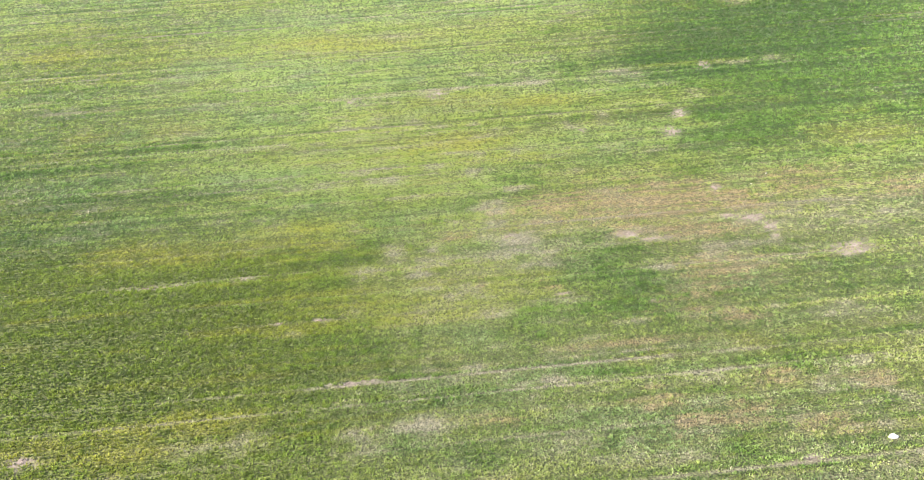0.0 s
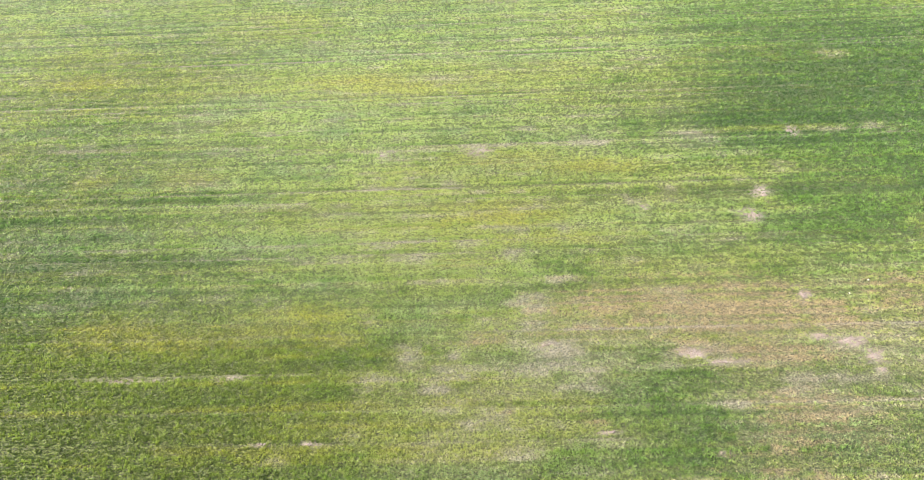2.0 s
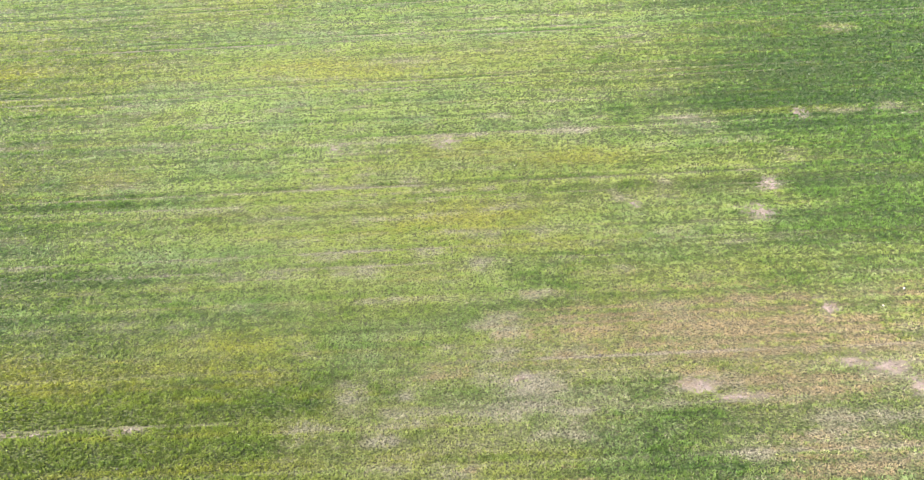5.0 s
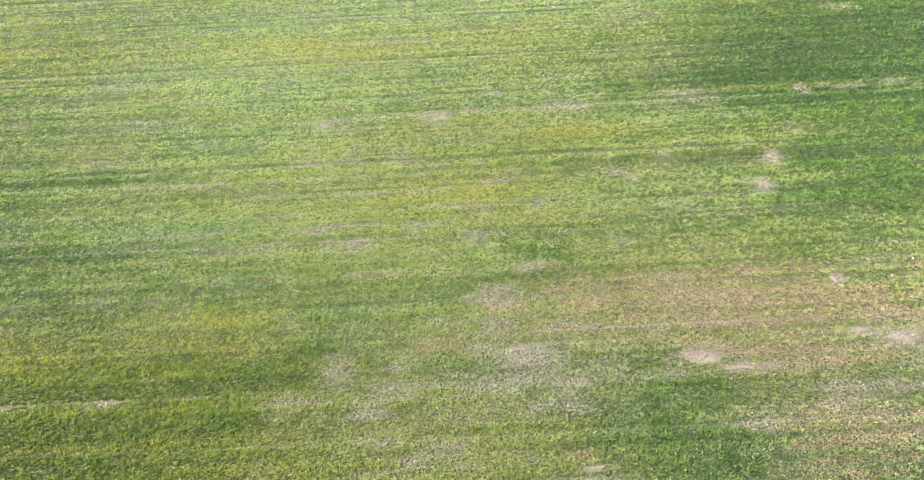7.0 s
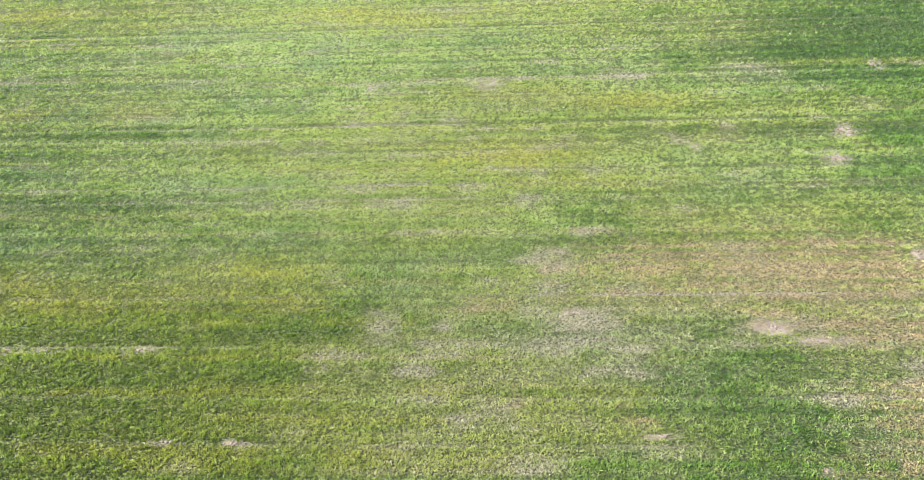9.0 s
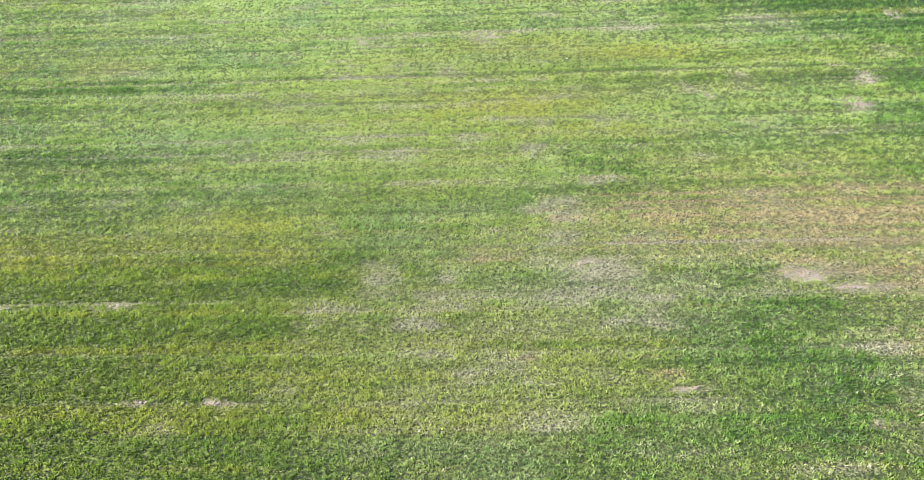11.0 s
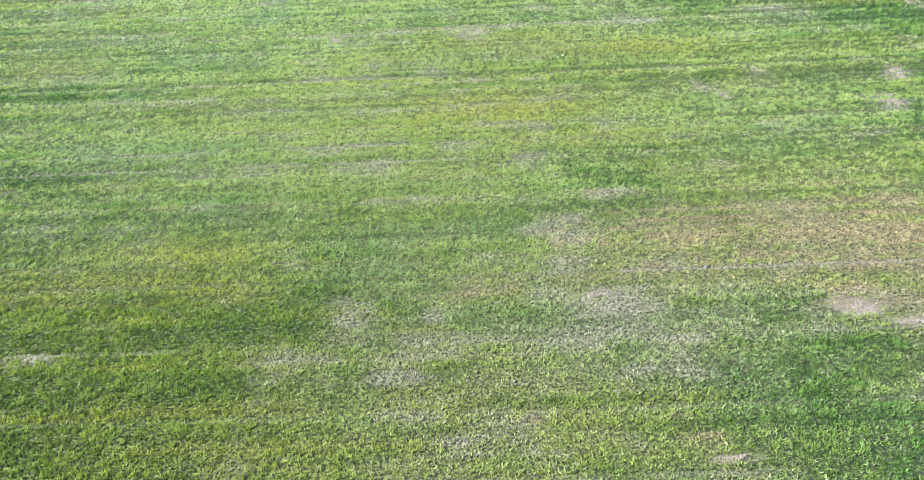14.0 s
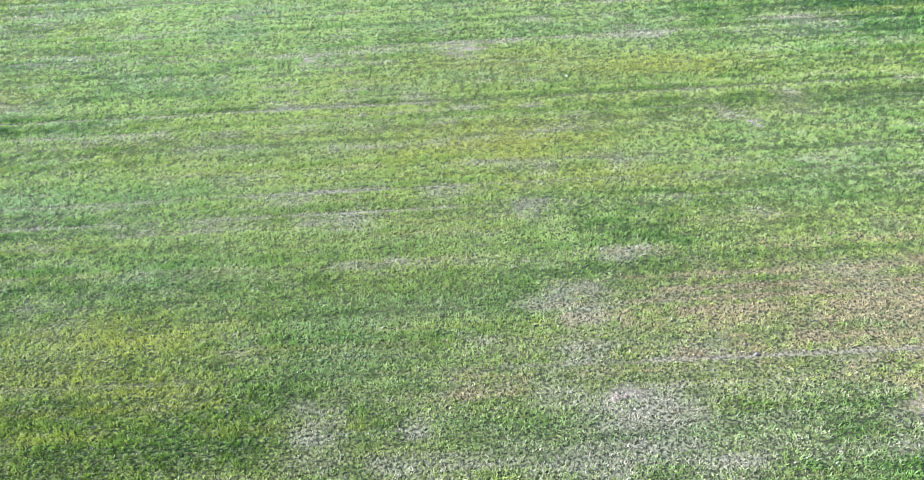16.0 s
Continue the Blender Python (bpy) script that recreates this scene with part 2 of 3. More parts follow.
def field_state(u, v):
    """Dry straw, yellowing, lusher growth with shade painted in, tan, bare soil and wheel wear at each place."""
    broad = fbm(u * 0.035, v * 0.09, 71)
    streak = fbm(u * 0.09, v * 1.1, 73)
    mottle = fbm(u * 0.5, v * 0.9, 75)
    wear = track_wear(u, v)
    warp = ((fbm(u * 0.55, v * 0.8, 3) - 0.5) * 1.8, (fbm(u * 0.5, v * 1.1, 8) - 0.5) * 1.6, (fbm(u * 1.6, v * 2.6, 12) - 0.5) * 1.3)
    soil = spots(u, v, SOIL + SOIL_B, 0.6, warp) * (0.4 + 0.7 * fbm(u * 2.2, v * 3.0, 77, 2))
    parched = spots(u, v, STRAW + STRAW_B + STRAW_AND_HAZE + STRAW_MORE_B, 0.95, warp)
    straw = (0.12 + 0.32 * mottle) * parched
    drill = value_noise(u * 0.06, v * 3.1, 79)
    tan = spots(u, v, TAN + TAN_B, 0.95, warp) * (0.12 + 0.55 * smooth(0.25, 0.75, drill) + 0.4 * mottle)
    yellow = 0.55 * spots(u, v, YELLOW, 0.95, warp)
    lush_shade = 0.68 * spots(u, v, LUSH + LUSH_MORE + LUSH_MORE_B, 0.95, warp)
    lush_shade = lush_shade + 0.45 * smooth(0.55, 0.9, value_noise(u * 0.045, v * 1.5, 83))
    lush_shade = lush_shade + 0.4 * smooth(0.48, 0.78, fbm(u * 0.7, v * 1.0, 87))
    # Near left: greener growth, with lens vignette painted in as darker green.
    lens_tone = smooth(5.0, -14.0, u) * smooth(4.0, -5.0, v)
    # The far right term paints the lens vignette as darker green.
    lush_shade = np.maximum(lush_shade, track_edge_shade(u, v)) + 0.68 * lens_tone + 0.6 * smooth(24.0, 52.0, u) * smooth(0.0, 16.0, v)
    # Dark parts of the painted lens brightness also deepen the green.
    lush_shade = (lush_shade + 0.6 * np.maximum(0, -lens_light(u, v))) * (1 - 1.1 * yellow) * (1 - 0.75 * parched)
    fresh = 1 - 0.7 * lush_shade
    thin = smooth(10.0, -4.0, v) * smooth(-8.0, 14.0, u) * (0.25 + 0.75 * smooth(-10.0, -6.5, v)) + 0.25 * smooth(-14.0, -24.0, v)
    straw = straw + fresh * (0.20 * drill + 0.28 * smooth(0.5, 0.8, streak) * smooth(0.35, 0.6, mottle) + 0.16 * smooth(0.5, 0.8, mottle) + 0.24 * thin + 0.05) * (1 - 0.6 * lens_tone) + 0.65 * wear
    yellow = yellow + 0.35 * smooth(0.45, 0.75, broad) * fresh + 0.4 * lens_tone
    warmth = smooth(8.0, 22.0, u) * smooth(56.0, 42.0, u) * smooth(-11.0, -4.0, v) * smooth(15.0, 5.0, v) * (1 - 0.7 * np.clip(lush_shade, 0, 1))
    line = smooth(0.6, 0.85, value_noise(u * 0.022, v * 2.2, 97)) * smooth(0.25, 0.6, value_noise(u * 0.3, v * 0.7, 98))
    yellow = yellow + 0.3 * warmth + 0.35 * line
    tan = tan + warmth * (0.06 + 0.26 * mottle) + 0.12 * line
    straw = straw + 0.16 * line * fresh
    outside = np.clip(smooth(95.0, 125.0, np.abs(u - 10)) + smooth(125.0, 180.0, v) + smooth(-70.0, -110.0, v), 0, 1)
    straw, yellow, lush_shade, tan = straw + (0.12 - straw) * outside, yellow + (0.2 - yellow) * outside, lush_shade + (0.25 - lush_shade) * outside, tan * (1 - outside)
    return np.clip(straw, 0, 1), np.clip(yellow, 0, 1), np.clip(lush_shade, 0, 1), np.clip(tan, 0, 1), np.clip(soil, 0, 1), wear


def row_tone(u, v):
    """Stripes of thicker and thinner growth, drawn out along the rows."""
    return 0.3 * (value_noise(u * 0.02, v * 1.3, 221) - 0.5) + 0.6 * (value_noise(u * 0.03, v * 2.5, 223) - 0.5)


def far_haze(u, v):
    """Lens haze painted as a paler green towards the far half of the field."""
    return np.clip(0.55 * smooth(-9.0, 17.0, v) + 0.55 * lens_light(u, v), 0, 1)


def ground_height(u, v, wear=None):
    z = (fbm(u * 0.05, v * 0.06, 91, 2) - 0.5) * 0.16 + (fbm(u * 1.2, v * 2.2, 93, 2) - 0.5) * 0.05
    return z - 0.05 * (track_wear(u, v) if wear is None else wear)


# ---- materials ----
def node(nt, kind, **values):
    n = nt.nodes.new(kind)
    for key, value in values.items():
        n.inputs[key].default_value = value
    return n


def mix(nt, factor, a, b):
    n = nt.nodes.new("ShaderNodeMix")
    n.data_type = "RGBA"
    for socket, value in ((n.inputs[0], factor), (n.inputs[6], a), (n.inputs[7], b)):
        if isinstance(value, bpy.types.NodeSocket):
            nt.links.new(value, socket)
        else:
            socket.default_value = value if isinstance(value, (int, float)) else (*value, 1)
    return n.outputs[2]


def math_node(nt, op, a, b):
    n = nt.nodes.new("ShaderNodeMath")
    n.operation = op
    for socket, value in zip(n.inputs, (a, b)):
        if isinstance(value, bpy.types.NodeSocket):
            nt.links.new(value, socket)
        else:
            socket.default_value = value
    return n.outputs[0]


def noise_tex(nt, scale, detail=4.0, rough=0.6, stretch=(1, 1, 1)):
    n = nt.nodes.new("ShaderNodeTexNoise")
    n.inputs["Scale"].default_value, n.inputs["Detail"].default_value, n.inputs["Roughness"].default_value = scale, detail, rough
    at = nt.nodes.new("ShaderNodeNewGeometry")
    sized = nt.nodes.new("ShaderNodeVectorMath")
    sized.operation = "MULTIPLY"
    sized.inputs[1].default_value = stretch
    nt.links.new(at.outputs["Position"], sized.inputs[0])
    nt.links.new(sized.outputs[0], n.inputs["Vector"])
    return n.outputs[0]


def ramp(nt, value, low, high):
    n = nt.nodes.new("ShaderNodeMapRange")
    n.interpolation_type = "SMOOTHSTEP"
    n.inputs[1].default_value, n.inputs[2].default_value = low, high
    nt.links.new(value, n.inputs[0])
    return n.outputs[0]


def state_of(nt, name):
    n = nt.nodes.new("ShaderNodeAttribute")
    n.attribute_name = name
    split = nt.nodes.new("ShaderNodeSeparateColor")
    nt.links.new(n.outputs["Color"], split.inputs[0])
    return [*split.outputs[:3], n.outputs["Alpha"]]


def start(name):
    mat = bpy.data.materials.new(name)
    mat.use_nodes = True
    nt = mat.node_tree
    return mat, nt, nt.nodes["Principled BSDF"], nt.nodes["Material Output"]


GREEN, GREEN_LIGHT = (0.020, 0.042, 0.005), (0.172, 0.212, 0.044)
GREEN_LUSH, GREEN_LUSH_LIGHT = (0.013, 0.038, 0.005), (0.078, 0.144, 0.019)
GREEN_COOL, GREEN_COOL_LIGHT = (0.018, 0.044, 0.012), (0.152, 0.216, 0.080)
# Brightened green that puts the haze into the far crop's colour.
GREEN_HAZE = (0.210, 0.285, 0.074)
YELLOW_DARK, YELLOW_LIGHT = (0.070, 0.075, 0.010), (0.225, 0.222, 0.022)
STRAW_DARK, STRAW_PALE = (0.085, 0.078, 0.045), (0.225, 0.208, 0.132)
TAN_DARK, TAN_LIGHT = (0.090, 0.070, 0.032), (0.230, 0.180, 0.088)


def leaf_material():
    """Every plant has its own tone and hue, with lens haze and vignette painted in; its leaves differ a little from one
    another.
    """
    mat, nt, surface, out = start("crop_leaf")
    dry, yellow, lush_shade, tan = state_of(nt, "growth")
    tone, hue, luck, lens_tone = state_of(nt, "plant")
    leaf = nt.nodes.new("ShaderNodeNewGeometry").outputs["Random Per Island"]
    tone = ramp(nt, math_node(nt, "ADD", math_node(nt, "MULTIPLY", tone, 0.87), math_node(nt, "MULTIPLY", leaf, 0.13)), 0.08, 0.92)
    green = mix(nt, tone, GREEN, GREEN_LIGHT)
    green = mix(nt, math_node(nt, "MULTIPLY", lens_tone, tone), green, GREEN_HAZE)
    green = mix(nt, hue, green, mix(nt, tone, GREEN_COOL, GREEN_COOL_LIGHT))
    colour = mix(nt, lush_shade, green, mix(nt, tone, GREEN_LUSH, GREEN_LUSH_LIGHT))
    colour = mix(nt, math_node(nt, "MULTIPLY", yellow, 0.8), colour, mix(nt, tone, YELLOW_DARK, YELLOW_LIGHT))
    leaf_b = math_node(nt, "FRACT", math_node(nt, "MULTIPLY", leaf, 37.7), 0.0)
    chance = math_node(nt, "ADD", math_node(nt, "MULTIPLY", luck, 0.6), math_node(nt, "MULTIPLY", leaf_b, 0.4))
    parched = ramp(nt, math_node(nt, "SUBTRACT", math_node(nt, "ADD", dry, 0.15), chance), -0.05, 0.30)
    colour = mix(nt, parched, colour, mix(nt, tone, STRAW_DARK, STRAW_PALE))
    tanned = ramp(nt, math_node(nt, "SUBTRACT", math_node(nt, "ADD", tan, 0.1), chance), -0.05, 0.45)
    colour = mix(nt, tanned, colour, mix(nt, tone, TAN_DARK, TAN_LIGHT))
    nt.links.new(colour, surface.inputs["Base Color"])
    surface.inputs["Roughness"].default_value = 0.5
    surface.inputs["Specular IOR Level"].default_value = 0.35
    through_leaf = nt.nodes.new("ShaderNodeBsdfTranslucent")
    nt.links.new(colour, through_leaf.inputs[0])
    both = nt.nodes.new("ShaderNodeMixShader")
    both.inputs[0].default_value = 0.42
    nt.links.new(surface.outputs[0], both.inputs[1])
    nt.links.new(through_leaf.outputs[0], both.inputs[2])
    nt.links.new(both.outputs[0], out.inputs[0])
    return mat


def soil_colour(nt):
    crumbs, stains = noise_tex(nt, 9.0, 6.0, 0.7), noise_tex(nt, 0.9)
    colour = mix(nt, ramp(nt, crumbs, 0.3, 0.7), (0.056, 0.044, 0.032), (0.110, 0.089, 0.067))
    return mix(nt, ramp(nt, stains, 0.45, 0.75), colour, (0.122, 0.102, 0.080)), crumbs


def bump(nt, surface, height, depth):
    n = nt.nodes.new("ShaderNodeBump")
    n.inputs["Strength"].default_value, n.inputs["Distance"].default_value = 0.8, depth
    nt.links.new(height, n.inputs["Height"])
    nt.links.new(n.outputs[0], surface.inputs["Normal"])


def ground_material():
    mat, nt, surface, out = start("field_ground")
    dry, yellow, lush_shade, tan = state_of(nt, "growth")
    bare = nt.nodes.new("ShaderNodeAttribute")
    bare.attribute_name = "bare"
    earth, crumbs = soil_colour(nt)
    fine, blotch = noise_tex(nt, 6.0, 3.0, 0.6), noise_tex(nt, 0.55, 5.0, 0.65)
    green = mix(nt, ramp(nt, fine, 0.3, 0.7), GREEN, GREEN_LIGHT)
    green = mix(nt, lush_shade, green, mix(nt, ramp(nt, fine, 0.3, 0.7), GREEN_LUSH, GREEN_LUSH_LIGHT))
    green = mix(nt, math_node(nt, "MULTIPLY", yellow, 0.75), green, YELLOW_LIGHT)
    litter = mix(nt, ramp(nt, math_node(nt, "ADD", dry, math_node(nt, "MULTIPLY", fine, 0.6)), 0.45, 1.15), green, STRAW_PALE)
    litter = mix(nt, ramp(nt, math_node(nt, "ADD", tan, math_node(nt, "MULTIPLY", fine, 0.5)), 0.4, 1.2), litter, TAN_LIGHT)
    litter = mix(nt, math_node(nt, "MULTIPLY", ramp(nt, crumbs, 0.55, 0.75), 0.35), litter, earth)
    litter = mix(nt, math_node(nt, "MULTIPLY", ramp(nt, blotch, 0.5, 0.75), 0.25), litter, STRAW_PALE)
    # Near-black blends: shade between the plants is put into the litter's colour.
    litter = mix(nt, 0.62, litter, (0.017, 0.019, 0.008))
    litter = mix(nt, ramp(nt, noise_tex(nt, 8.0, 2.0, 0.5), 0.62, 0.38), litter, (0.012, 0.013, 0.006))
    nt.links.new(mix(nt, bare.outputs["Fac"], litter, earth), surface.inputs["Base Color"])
    surface.inputs["Roughness"].default_value = 0.95
    surface.inputs["Specular IOR Level"].default_value = 0.1
    bump(nt, surface, fine, 0.06)
    return mat


def soil_material():
    mat, nt, surface, out = start("dry_soil")
    earth, crumbs = soil_colour(nt)
    nt.links.new(earth, surface.inputs["Base Color"])
    surface.inputs["Roughness"].default_value = 0.95
    surface.inputs["Specular IOR Level"].default_value = 0.1
    bump(nt, surface, crumbs, 0.03)
    return mat


def stone_material(name, low, high):
    mat, nt, surface, out = start(name)
    grain = noise_tex(nt, 22.0, 6.0, 0.7)
    nt.links.new(mix(nt, ramp(nt, grain, 0.3, 0.7), low, high), surface.inputs["Base Color"])
    surface.inputs["Roughness"].default_value = 0.8
    bump(nt, surface, grain, 0.01)
    return mat


LEAF, GROUND, EARTH = leaf_material(), ground_material(), soil_material()
CHALK = stone_material("pale_limestone", (0.24, 0.225, 0.18), (0.36, 0.34, 0.28))
CLOD = stone_material("dark_clod", (0.035, 0.030, 0.025), (0.10, 0.08, 0.06))


# ---- ground: one sheet to the horizon, with wheel ruts ----
def give_growth(me, name, straw, yellow, lush_shade, tan):
    layer = me.attributes.new(name, "FLOAT_COLOR", "POINT")
    layer.data.foreach_set("color", np.stack([straw, yellow, lush_shade, tan], axis=-1).astype(np.float32).ravel())


def build_ground():
    us = np.concatenate([[-3000, -900, -350, -160, -110], np.arange(-80, 110, 0.7), [140, 190, 380, 900, 3000]])
    vs = np.concatenate([[-3000, -900, -300, -120], np.arange(-92, -42, 1.0), np.arange(-42, 116, 0.26), [140, 200, 380, 900, 3000]])
    uu, vv = np.meshgrid(us, vs)
    u, v = uu.ravel(), vv.ravel()
    x, y = to_world(u, v)
    fade = (u > -81) & (u < 111) & (v > -93) & (v < 117)
    z = ground_height(u, v) * fade
    nu, nv = len(us), len(vs)
    i = (np.arange(nv - 1)[:, None] * nu + np.arange(nu - 1)[None, :]).ravel()
    quads = np.stack([i, i + 1, i + nu + 1, i + nu], axis=-1)
    me = bpy.data.meshes.new("ground")
    me.vertices.add(len(u))
    me.vertices.foreach_set("co", np.stack([x, y, z], axis=-1).astype(np.float32).ravel())
    me.loops.add(quads.size)
    me.loops.foreach_set("vertex_index", quads.astype(np.int32).ravel())
    me.polygons.add(len(quads))
    me.polygons.foreach_set("loop_start", np.arange(0, quads.size, 4, dtype=np.int32))
    me.update(calc_edges=True)
    straw, yellow, lush_shade, tan, soil, wear = field_state(u, v)
    give_growth(me, "growth", straw, yellow, lush_shade, tan)
    bare = me.attributes.new("bare", "FLOAT", "POINT")
    bare.data.foreach_set("value", np.clip(soil + 0.3 * wear, 0, 1).astype(np.float32))
    me.shade_smooth()
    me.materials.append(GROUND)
    return tagged(new("ground", me), "dry brown field soil with green and straw-coloured litter", "ground", kind="structure")


ground = build_ground()


# ---- the crop: leaf blades drilled in rows ----
def coarseness(u, v):
    """Plants are built finest where the camera comes nearest; farther off fewer and broader ones stand for many."""
    near = np.minimum(1 + 0.85 * np.maximum(0, np.hypot((u - 6) / 29, (v - 4) / 24) - 0.75), 2.9)
    return near + 1.8 * smooth(-38.0, -44.0, v)


def in_field(u, v):
    seen = (u > -40 - 0.44 * (v + 26)) & (u < 46 + 0.64 * (v + 34)) & (v < 126 - 0.22 * (u + 76))
    return seen | ((v < -30) & (np.abs(u - 4) < 50))


def build_crop(label, seed, window, density=196, blades=3, width=0.050, length=0.125):
    """Tufts of leaf blades along the drill rows of a window (u0, u1, v0, v1)."""
    rng = np.random.default_rng(seed)
    u0, u1, v0, v1 = window
    corners_u, corners_v = np.array([u0, u1, u0, u1, (u0 + u1) / 2]), np.array([v0, v0, v1, v1, (v0 + v1) / 2])
    finest = min(coarseness(corners_u, corners_v).min(), coarseness(np.clip(6.0, u0, u1), np.clip(4.0, v0, v1)))
    count = int(density / finest ** 2 * (u1 - u0) * (v1 - v0))
    u, v = rng.uniform(u0, u1, count), rng.uniform(v0, v1, count)
    coarse = coarseness(u, v)
    keep = in_field(u, v) & (rng.random(count) < (finest / coarse) ** 2)
    u, v, coarse = u[keep], v[keep], coarse[keep]
    step = 0.17 * np.round(coarse)
    v = np.where(rng.random(len(u)) < 0.45, np.round(v / step) * step + rng.normal(0, 0.03, len(u)), v)
    straw, yellow, lush_shade, tan, soil, wear = field_state(u, v)
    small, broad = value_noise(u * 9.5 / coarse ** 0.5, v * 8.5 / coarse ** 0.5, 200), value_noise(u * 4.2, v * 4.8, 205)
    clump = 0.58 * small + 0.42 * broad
    stand = 0.86 * (0.45 + 0.75 * smooth(0.25, 0.6, clump)) * (1 - 0.74 * soil) * (1 - 0.5 * wear) * (1 - 0.2 * straw) * (1 + 0.1 * lush_shade)
    keep = rng.random(len(u)) < stand
    u, v, coarse, straw, yellow, lush_shade, tan, wear, clump = (a[keep] for a in (u, v, coarse, straw, yellow, lush_shade, tan, wear, clump))
    n = len(u)
    # Tone: darker in short, thin clumps, with the painted lens brightness added.
    tone = np.clip(0.52 + 0.24 * (rng.random(n) - 0.5) + 1.7 * (clump - 0.5) + 0.45 * (fbm(u * 1.1, v * 1.5, 211) - 0.5) + row_tone(u, v) + 0.42 * lens_light(u, v), 0, 1)
    hue = 0.8 * smooth(0.46, 0.76, fbm(u * 0.16, v * 0.42, 213) + 0.14 * (rng.random(n) - 0.5))
    # Weight of the haze painted into the far crop.
    lens_tone = far_haze(u, v)
    luck = rng.random(n)
    height = length * coarse ** 0.35 * rng.uniform(0.75, 1.2, n) * (0.35 + 1.3 * clump) * (1 + 0.8 * row_tone(u, v)) * (1 - 0.45 * wear) * (1 - 0.25 * straw) * (1 - 0.15 * tan) * (1 + 0.2 * lush_shade)
    ground_z = ground_height(u, v, wear) - 0.01
    u, v, coarse, straw, yellow, lush_shade, tan, tone, hue, lens_tone, luck, height, ground_z = (np.repeat(a, blades) for a in (u, v, coarse, straw, yellow, lush_shade, tan, tone, hue, lens_tone, luck, height, ground_z))
    n = len(u)
    x, y = to_world(u, v)
    turn, way = rng.uniform(0, 2 * np.pi, n), rng.uniform(0, 2 * np.pi, n)
    spread = coarse * rng.uniform(0.0, 0.06, n)
    x, y = x + np.cos(way) * spread, y + np.sin(way) * spread
    lean = np.abs(rng.normal(0.48, 0.30, n)) + 0.3 * straw
    tall = height * rng.uniform(0.6, 1.15, n)
    half = width * coarse * rng.uniform(0.35, 0.65, n)
    co = np.empty((n, 3, 3), np.float32)
    wx, wy = np.cos(turn) * half, np.sin(turn) * half
    co[:, 0] = np.stack([x - wx, y - wy, ground_z], axis=-1)
    co[:, 1] = np.stack([x + wx, y + wy, ground_z], axis=-1)
    co[:, 2] = np.stack([x + np.cos(way) * np.sin(lean) * tall, y + np.sin(way) * np.sin(lean) * tall, ground_z + np.cos(lean) * tall], axis=-1)
    me = bpy.data.meshes.new("crop")
    me.vertices.add(3 * n)
    me.vertices.foreach_set("co", co.ravel())
    me.loops.add(3 * n)
    me.loops.foreach_set("vertex_index", np.arange(3 * n, dtype=np.int32))
    me.polygons.add(n)
    me.polygons.foreach_set("loop_start", np.arange(0, 3 * n, 3, dtype=np.int32))
    me.update(calc_edges=True)
    give_growth(me, "growth", *(np.repeat(a, 3) for a in (straw, yellow, lush_shade, tan)))
    give_growth(me, "plant", *(np.repeat(a, 3) for a in (tone, hue, luck, lens_tone)))
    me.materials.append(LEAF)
    return tagged(new("crop", me), label, "crop", kind="stuff")


# One block of crop for each stretch across the rows.
build_crop("thin green cereal crop at the near end of the field", 10, (-46, 54, -88, -40))
build_crop("thin green and tan cereal crop between worn wheel tracks", 11, (-46, 66, -40, -15))
build_crop("short green cereal crop with straw-coloured gaps and wheel lines", 12, (-62, 76, -15, 26))
build_crop("bright green cereal crop with paired wheel lines", 13, (-82, 96, 26, 60))
build_crop("green and yellowing cereal crop far down the field, painted paler with haze", 14, (-106, 112, 60, 124))


# ---- bare soil, stones and clods ----
def crumb_mesh():
    bm = bmesh.new()
    bmesh.ops.create_icosphere(bm, subdivisions=1, radius=1.0)
    for vert in bm.verts:
        vert.co *= 1 + 0.45 * noise.noise(vert.co * 1.7)
    me = bpy.data.meshes.new("clod")
    bm.to_mesh(me)
    bm.free()
    me.materials.append(EARTH)
    return me


CRUMB = crumb_mesh()


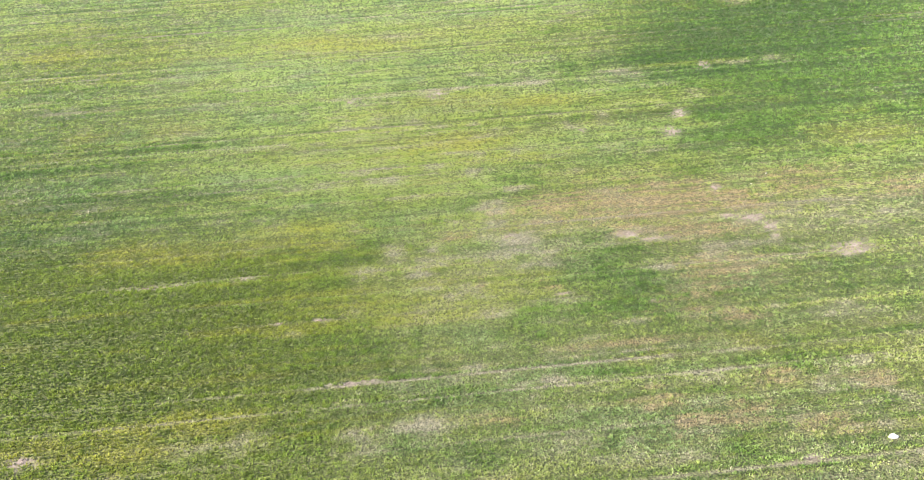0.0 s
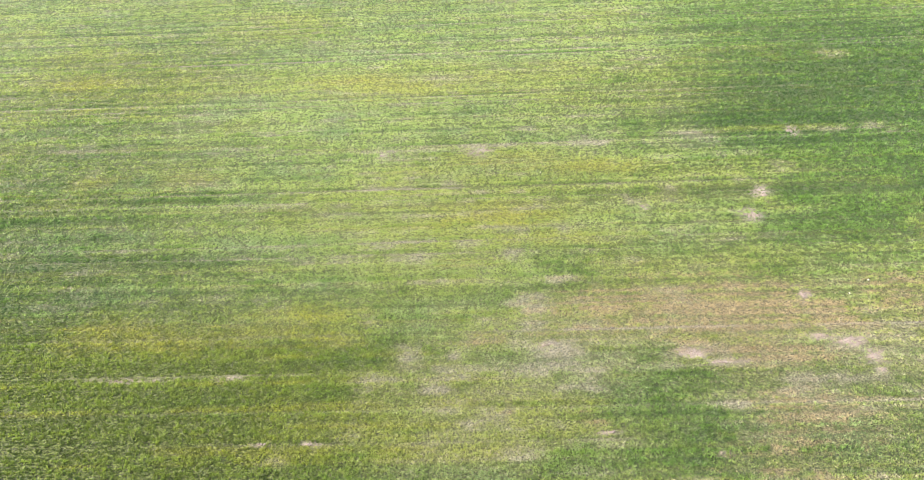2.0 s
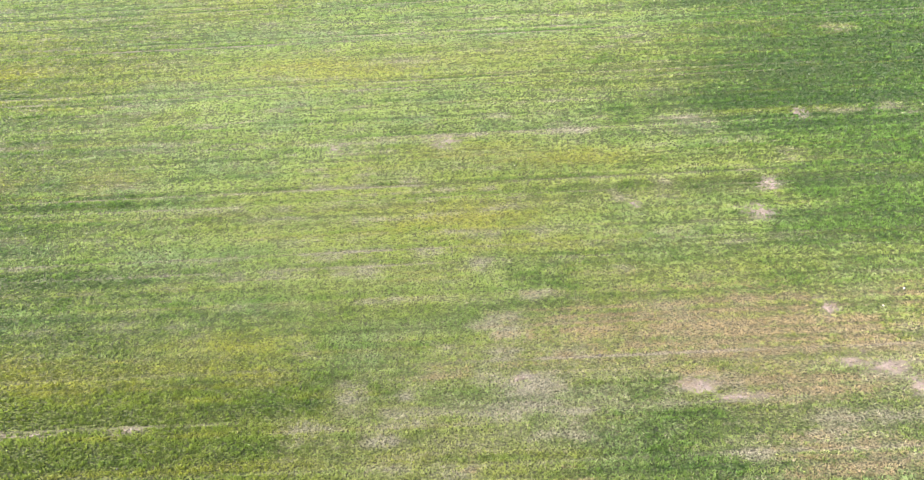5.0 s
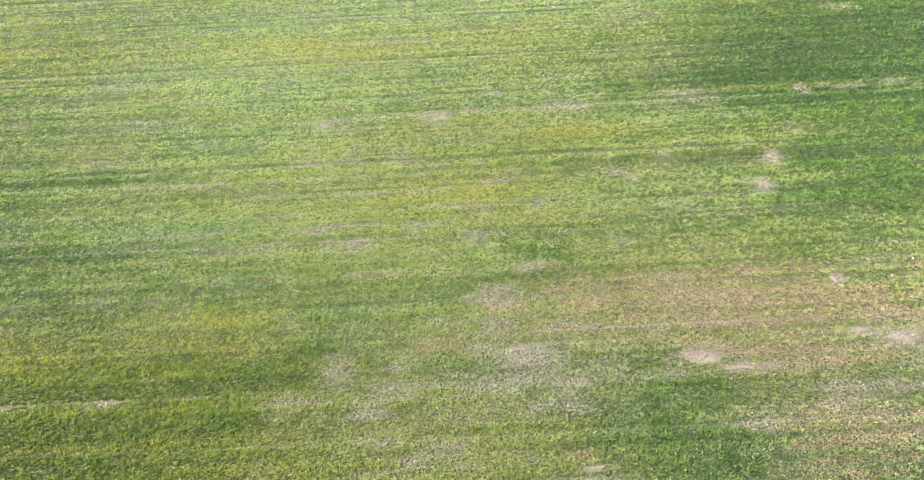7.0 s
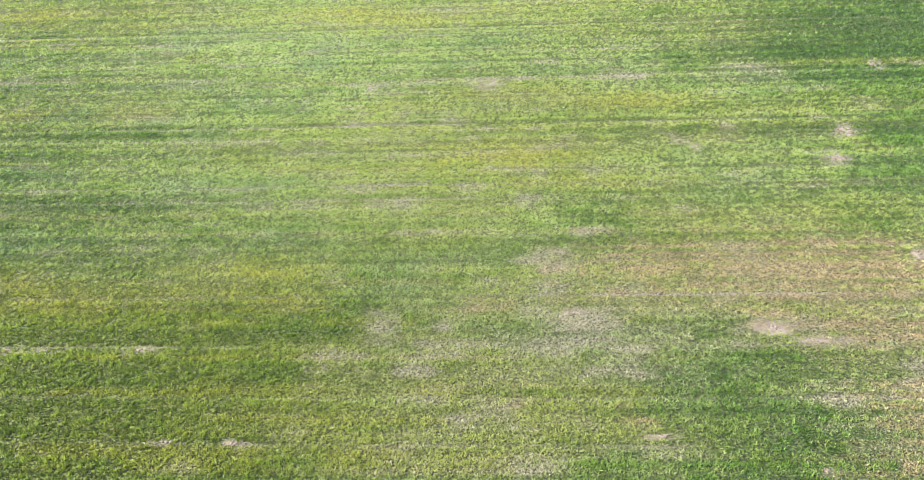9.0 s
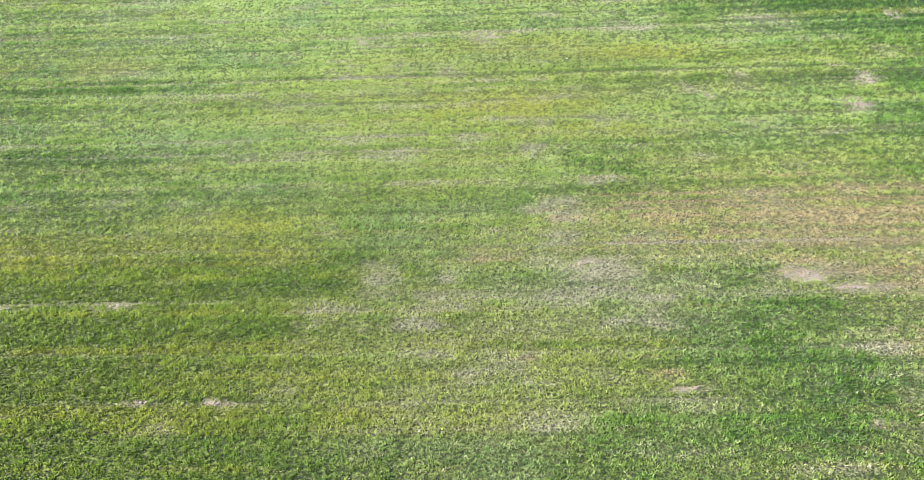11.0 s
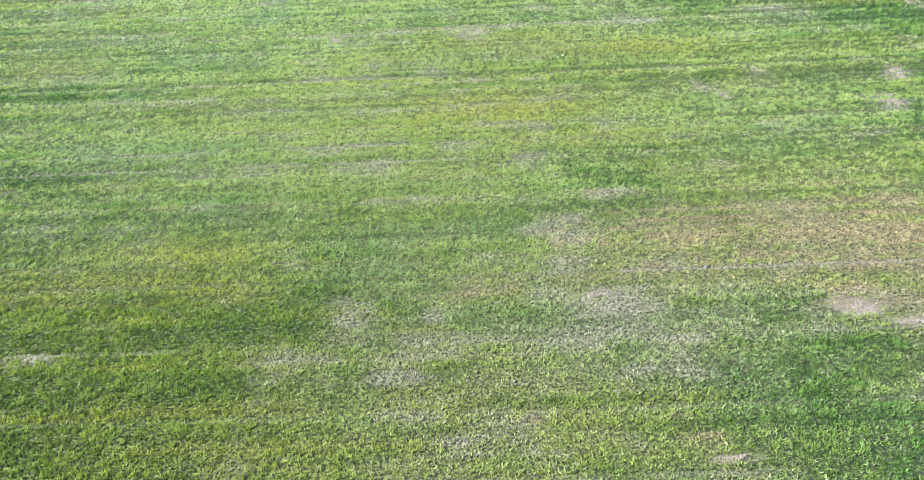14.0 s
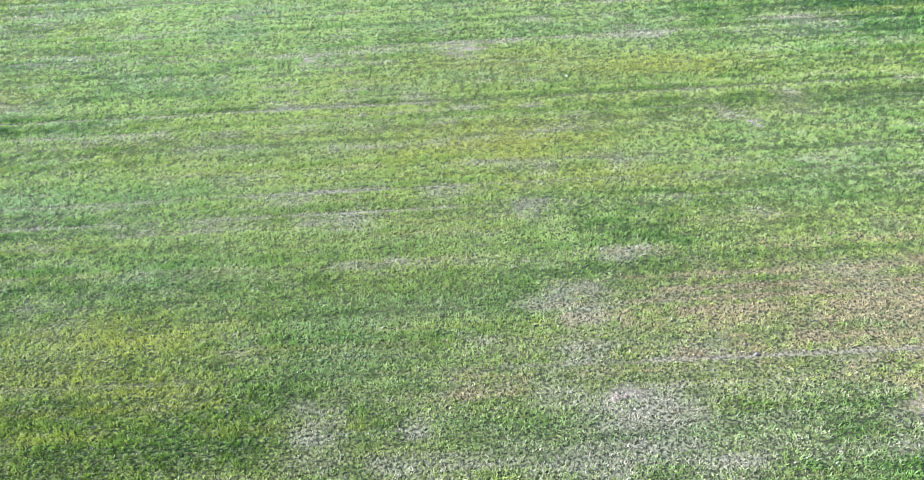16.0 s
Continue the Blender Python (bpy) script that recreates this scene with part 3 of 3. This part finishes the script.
def build_soil_patch(cu, cv, ru, rv, seed):
    rings, spokes = 7, 30
    bm = bmesh.new()
    grid = []
    for r in range(rings + 1):
        ring = []
        for s in range(spokes):
            a = 2 * math.pi * s / spokes
            reach = 0.5 + 0.5 * noise.noise((math.cos(a) * 1.3 + seed * 5.1, math.sin(a) * 1.3, seed * 2.3)) + 0.25 * noise.noise((math.cos(a) * 4, math.sin(a) * 4, seed))
            k = r / rings
            u, v = cu + math.cos(a) * ru * reach * k, cv + math.sin(a) * rv * reach * k
            z = float(ground_height(np.array([u]), np.array([v]))[0])
            z += (0.035 + 0.04 * noise.noise((u * 3.0, v * 3.0, 7.0))) * (1 - k ** 3) - 0.03 * k ** 3
            ring.append(bm.verts.new((*to_world(u - cu, v - cv), z)))
            if r == 0:
                break
        grid.append(ring)
    for s in range(spokes):
        bm.faces.new((grid[0][0], grid[1][s], grid[1][(s + 1) % spokes]))
        for r in range(1, rings):
            bm.faces.new((grid[r][s], grid[r + 1][s], grid[r + 1][(s + 1) % spokes], grid[r][(s + 1) % spokes]))
    me = bpy.data.meshes.new("soil_patch")
    bm.to_mesh(me)
    bm.free()
    me.shade_smooth()
    me.materials.append(EARTH)
    ob = tagged(new("soil_patch", me), "pale crumbly bare soil showing through thin crop", "soil patch", group="bare patches in the crop")
    ob.location = (*to_world(cu, cv), 0)
    rng = random.Random(seed)
    for _ in range(7):
        a, r = rng.uniform(0, 2 * math.pi), rng.uniform(0.05, 0.5)
        u, v = cu + math.cos(a) * ru * r, cv + math.sin(a) * rv * r
        piece = new("clod", CRUMB)
        piece.parent = ob
        size = rng.uniform(0.05, 0.11)
        z = float(ground_height(np.array([u]), np.array([v]))[0]) + 0.03
        piece.matrix_local = pose(*to_world(u - cu, v - cv), z, 0, 0, rng.uniform(0, 360)) @ Matrix.Diagonal((size, size * rng.uniform(0.6, 1.0), size * 0.6, 1))
    return ob


for k, (cu, cv, ru, rv) in enumerate(SOIL + SOIL_B):
    build_soil_patch(cu, cv, ru, rv, k + 1)


def lump(name, size, material, seed):
    bm = bmesh.new()
    bmesh.ops.create_icosphere(bm, subdivisions=3, radius=1.0)
    for vert in bm.verts:
        k = 1 + 0.35 * noise.noise(vert.co * 1.2 + Vector((seed, 0, 0))) + 0.12 * noise.noise(vert.co * 3.5 + Vector((0, seed, 0)))
        vert.co = Vector((vert.co.x * size[0], vert.co.y * size[1], max(vert.co.z, -0.5) * size[2])) * k
    me = bpy.data.meshes.new(name)
    bm.to_mesh(me)
    bm.free()
    me.shade_smooth()
    me.materials.append(material)
    return new(name, me)


def place(ob, u, v, up, turn):
    ob.matrix_world = pose(*to_world(u, v), float(ground_height(np.array([u]), np.array([v]))[0]) + up, 0, 0, turn)


pale = tagged(lump("field_stone", (0.33, 0.18, 0.13), CHALK, 2.0), "pale weathered limestone lying in the crop", "stone")
place(pale, 33.97, -30.35, 0.06, -10)
for up, (u, v, size) in enumerate([(-14.7, 78.6, 0.5), (40.1, 4.13, 0.35), (37.7, 2.36, 0.3), (12.6, 24.8, 0.3)]):
    small = copy_thing(pale, pose(0, 0, 0))
    place(small, u, v, 0.05, 40 * up)
    small.scale = (size, size, size)
    tagged(small, "small pale stone lying among the crop", "stone", group="pale stones in the field")
tagged(pale, group="pale stones in the field")

clod = tagged(lump("soil_clod", (0.075, 0.065, 0.10), CLOD, 5.0), "dark earth clod beside a worn wheel track", "clod", group="dark clods in the field")
place(clod, 16.47, -1.45, 0.05, 20)
for turn, (u, v) in enumerate([(-14.07, -9.19), (9.0, 18.43), (22.4, 11.2), (-18.34, -3.99), (19.78, -20.06), (16.2, -0.9)]):
    other = copy_thing(clod, pose(0, 0, 0))
    place(other, u, v, 0.05, 55 * turn)
    other.scale = (0.8, 0.8, 0.75)
    tagged(other, "small dark earth clod half hidden in the crop")
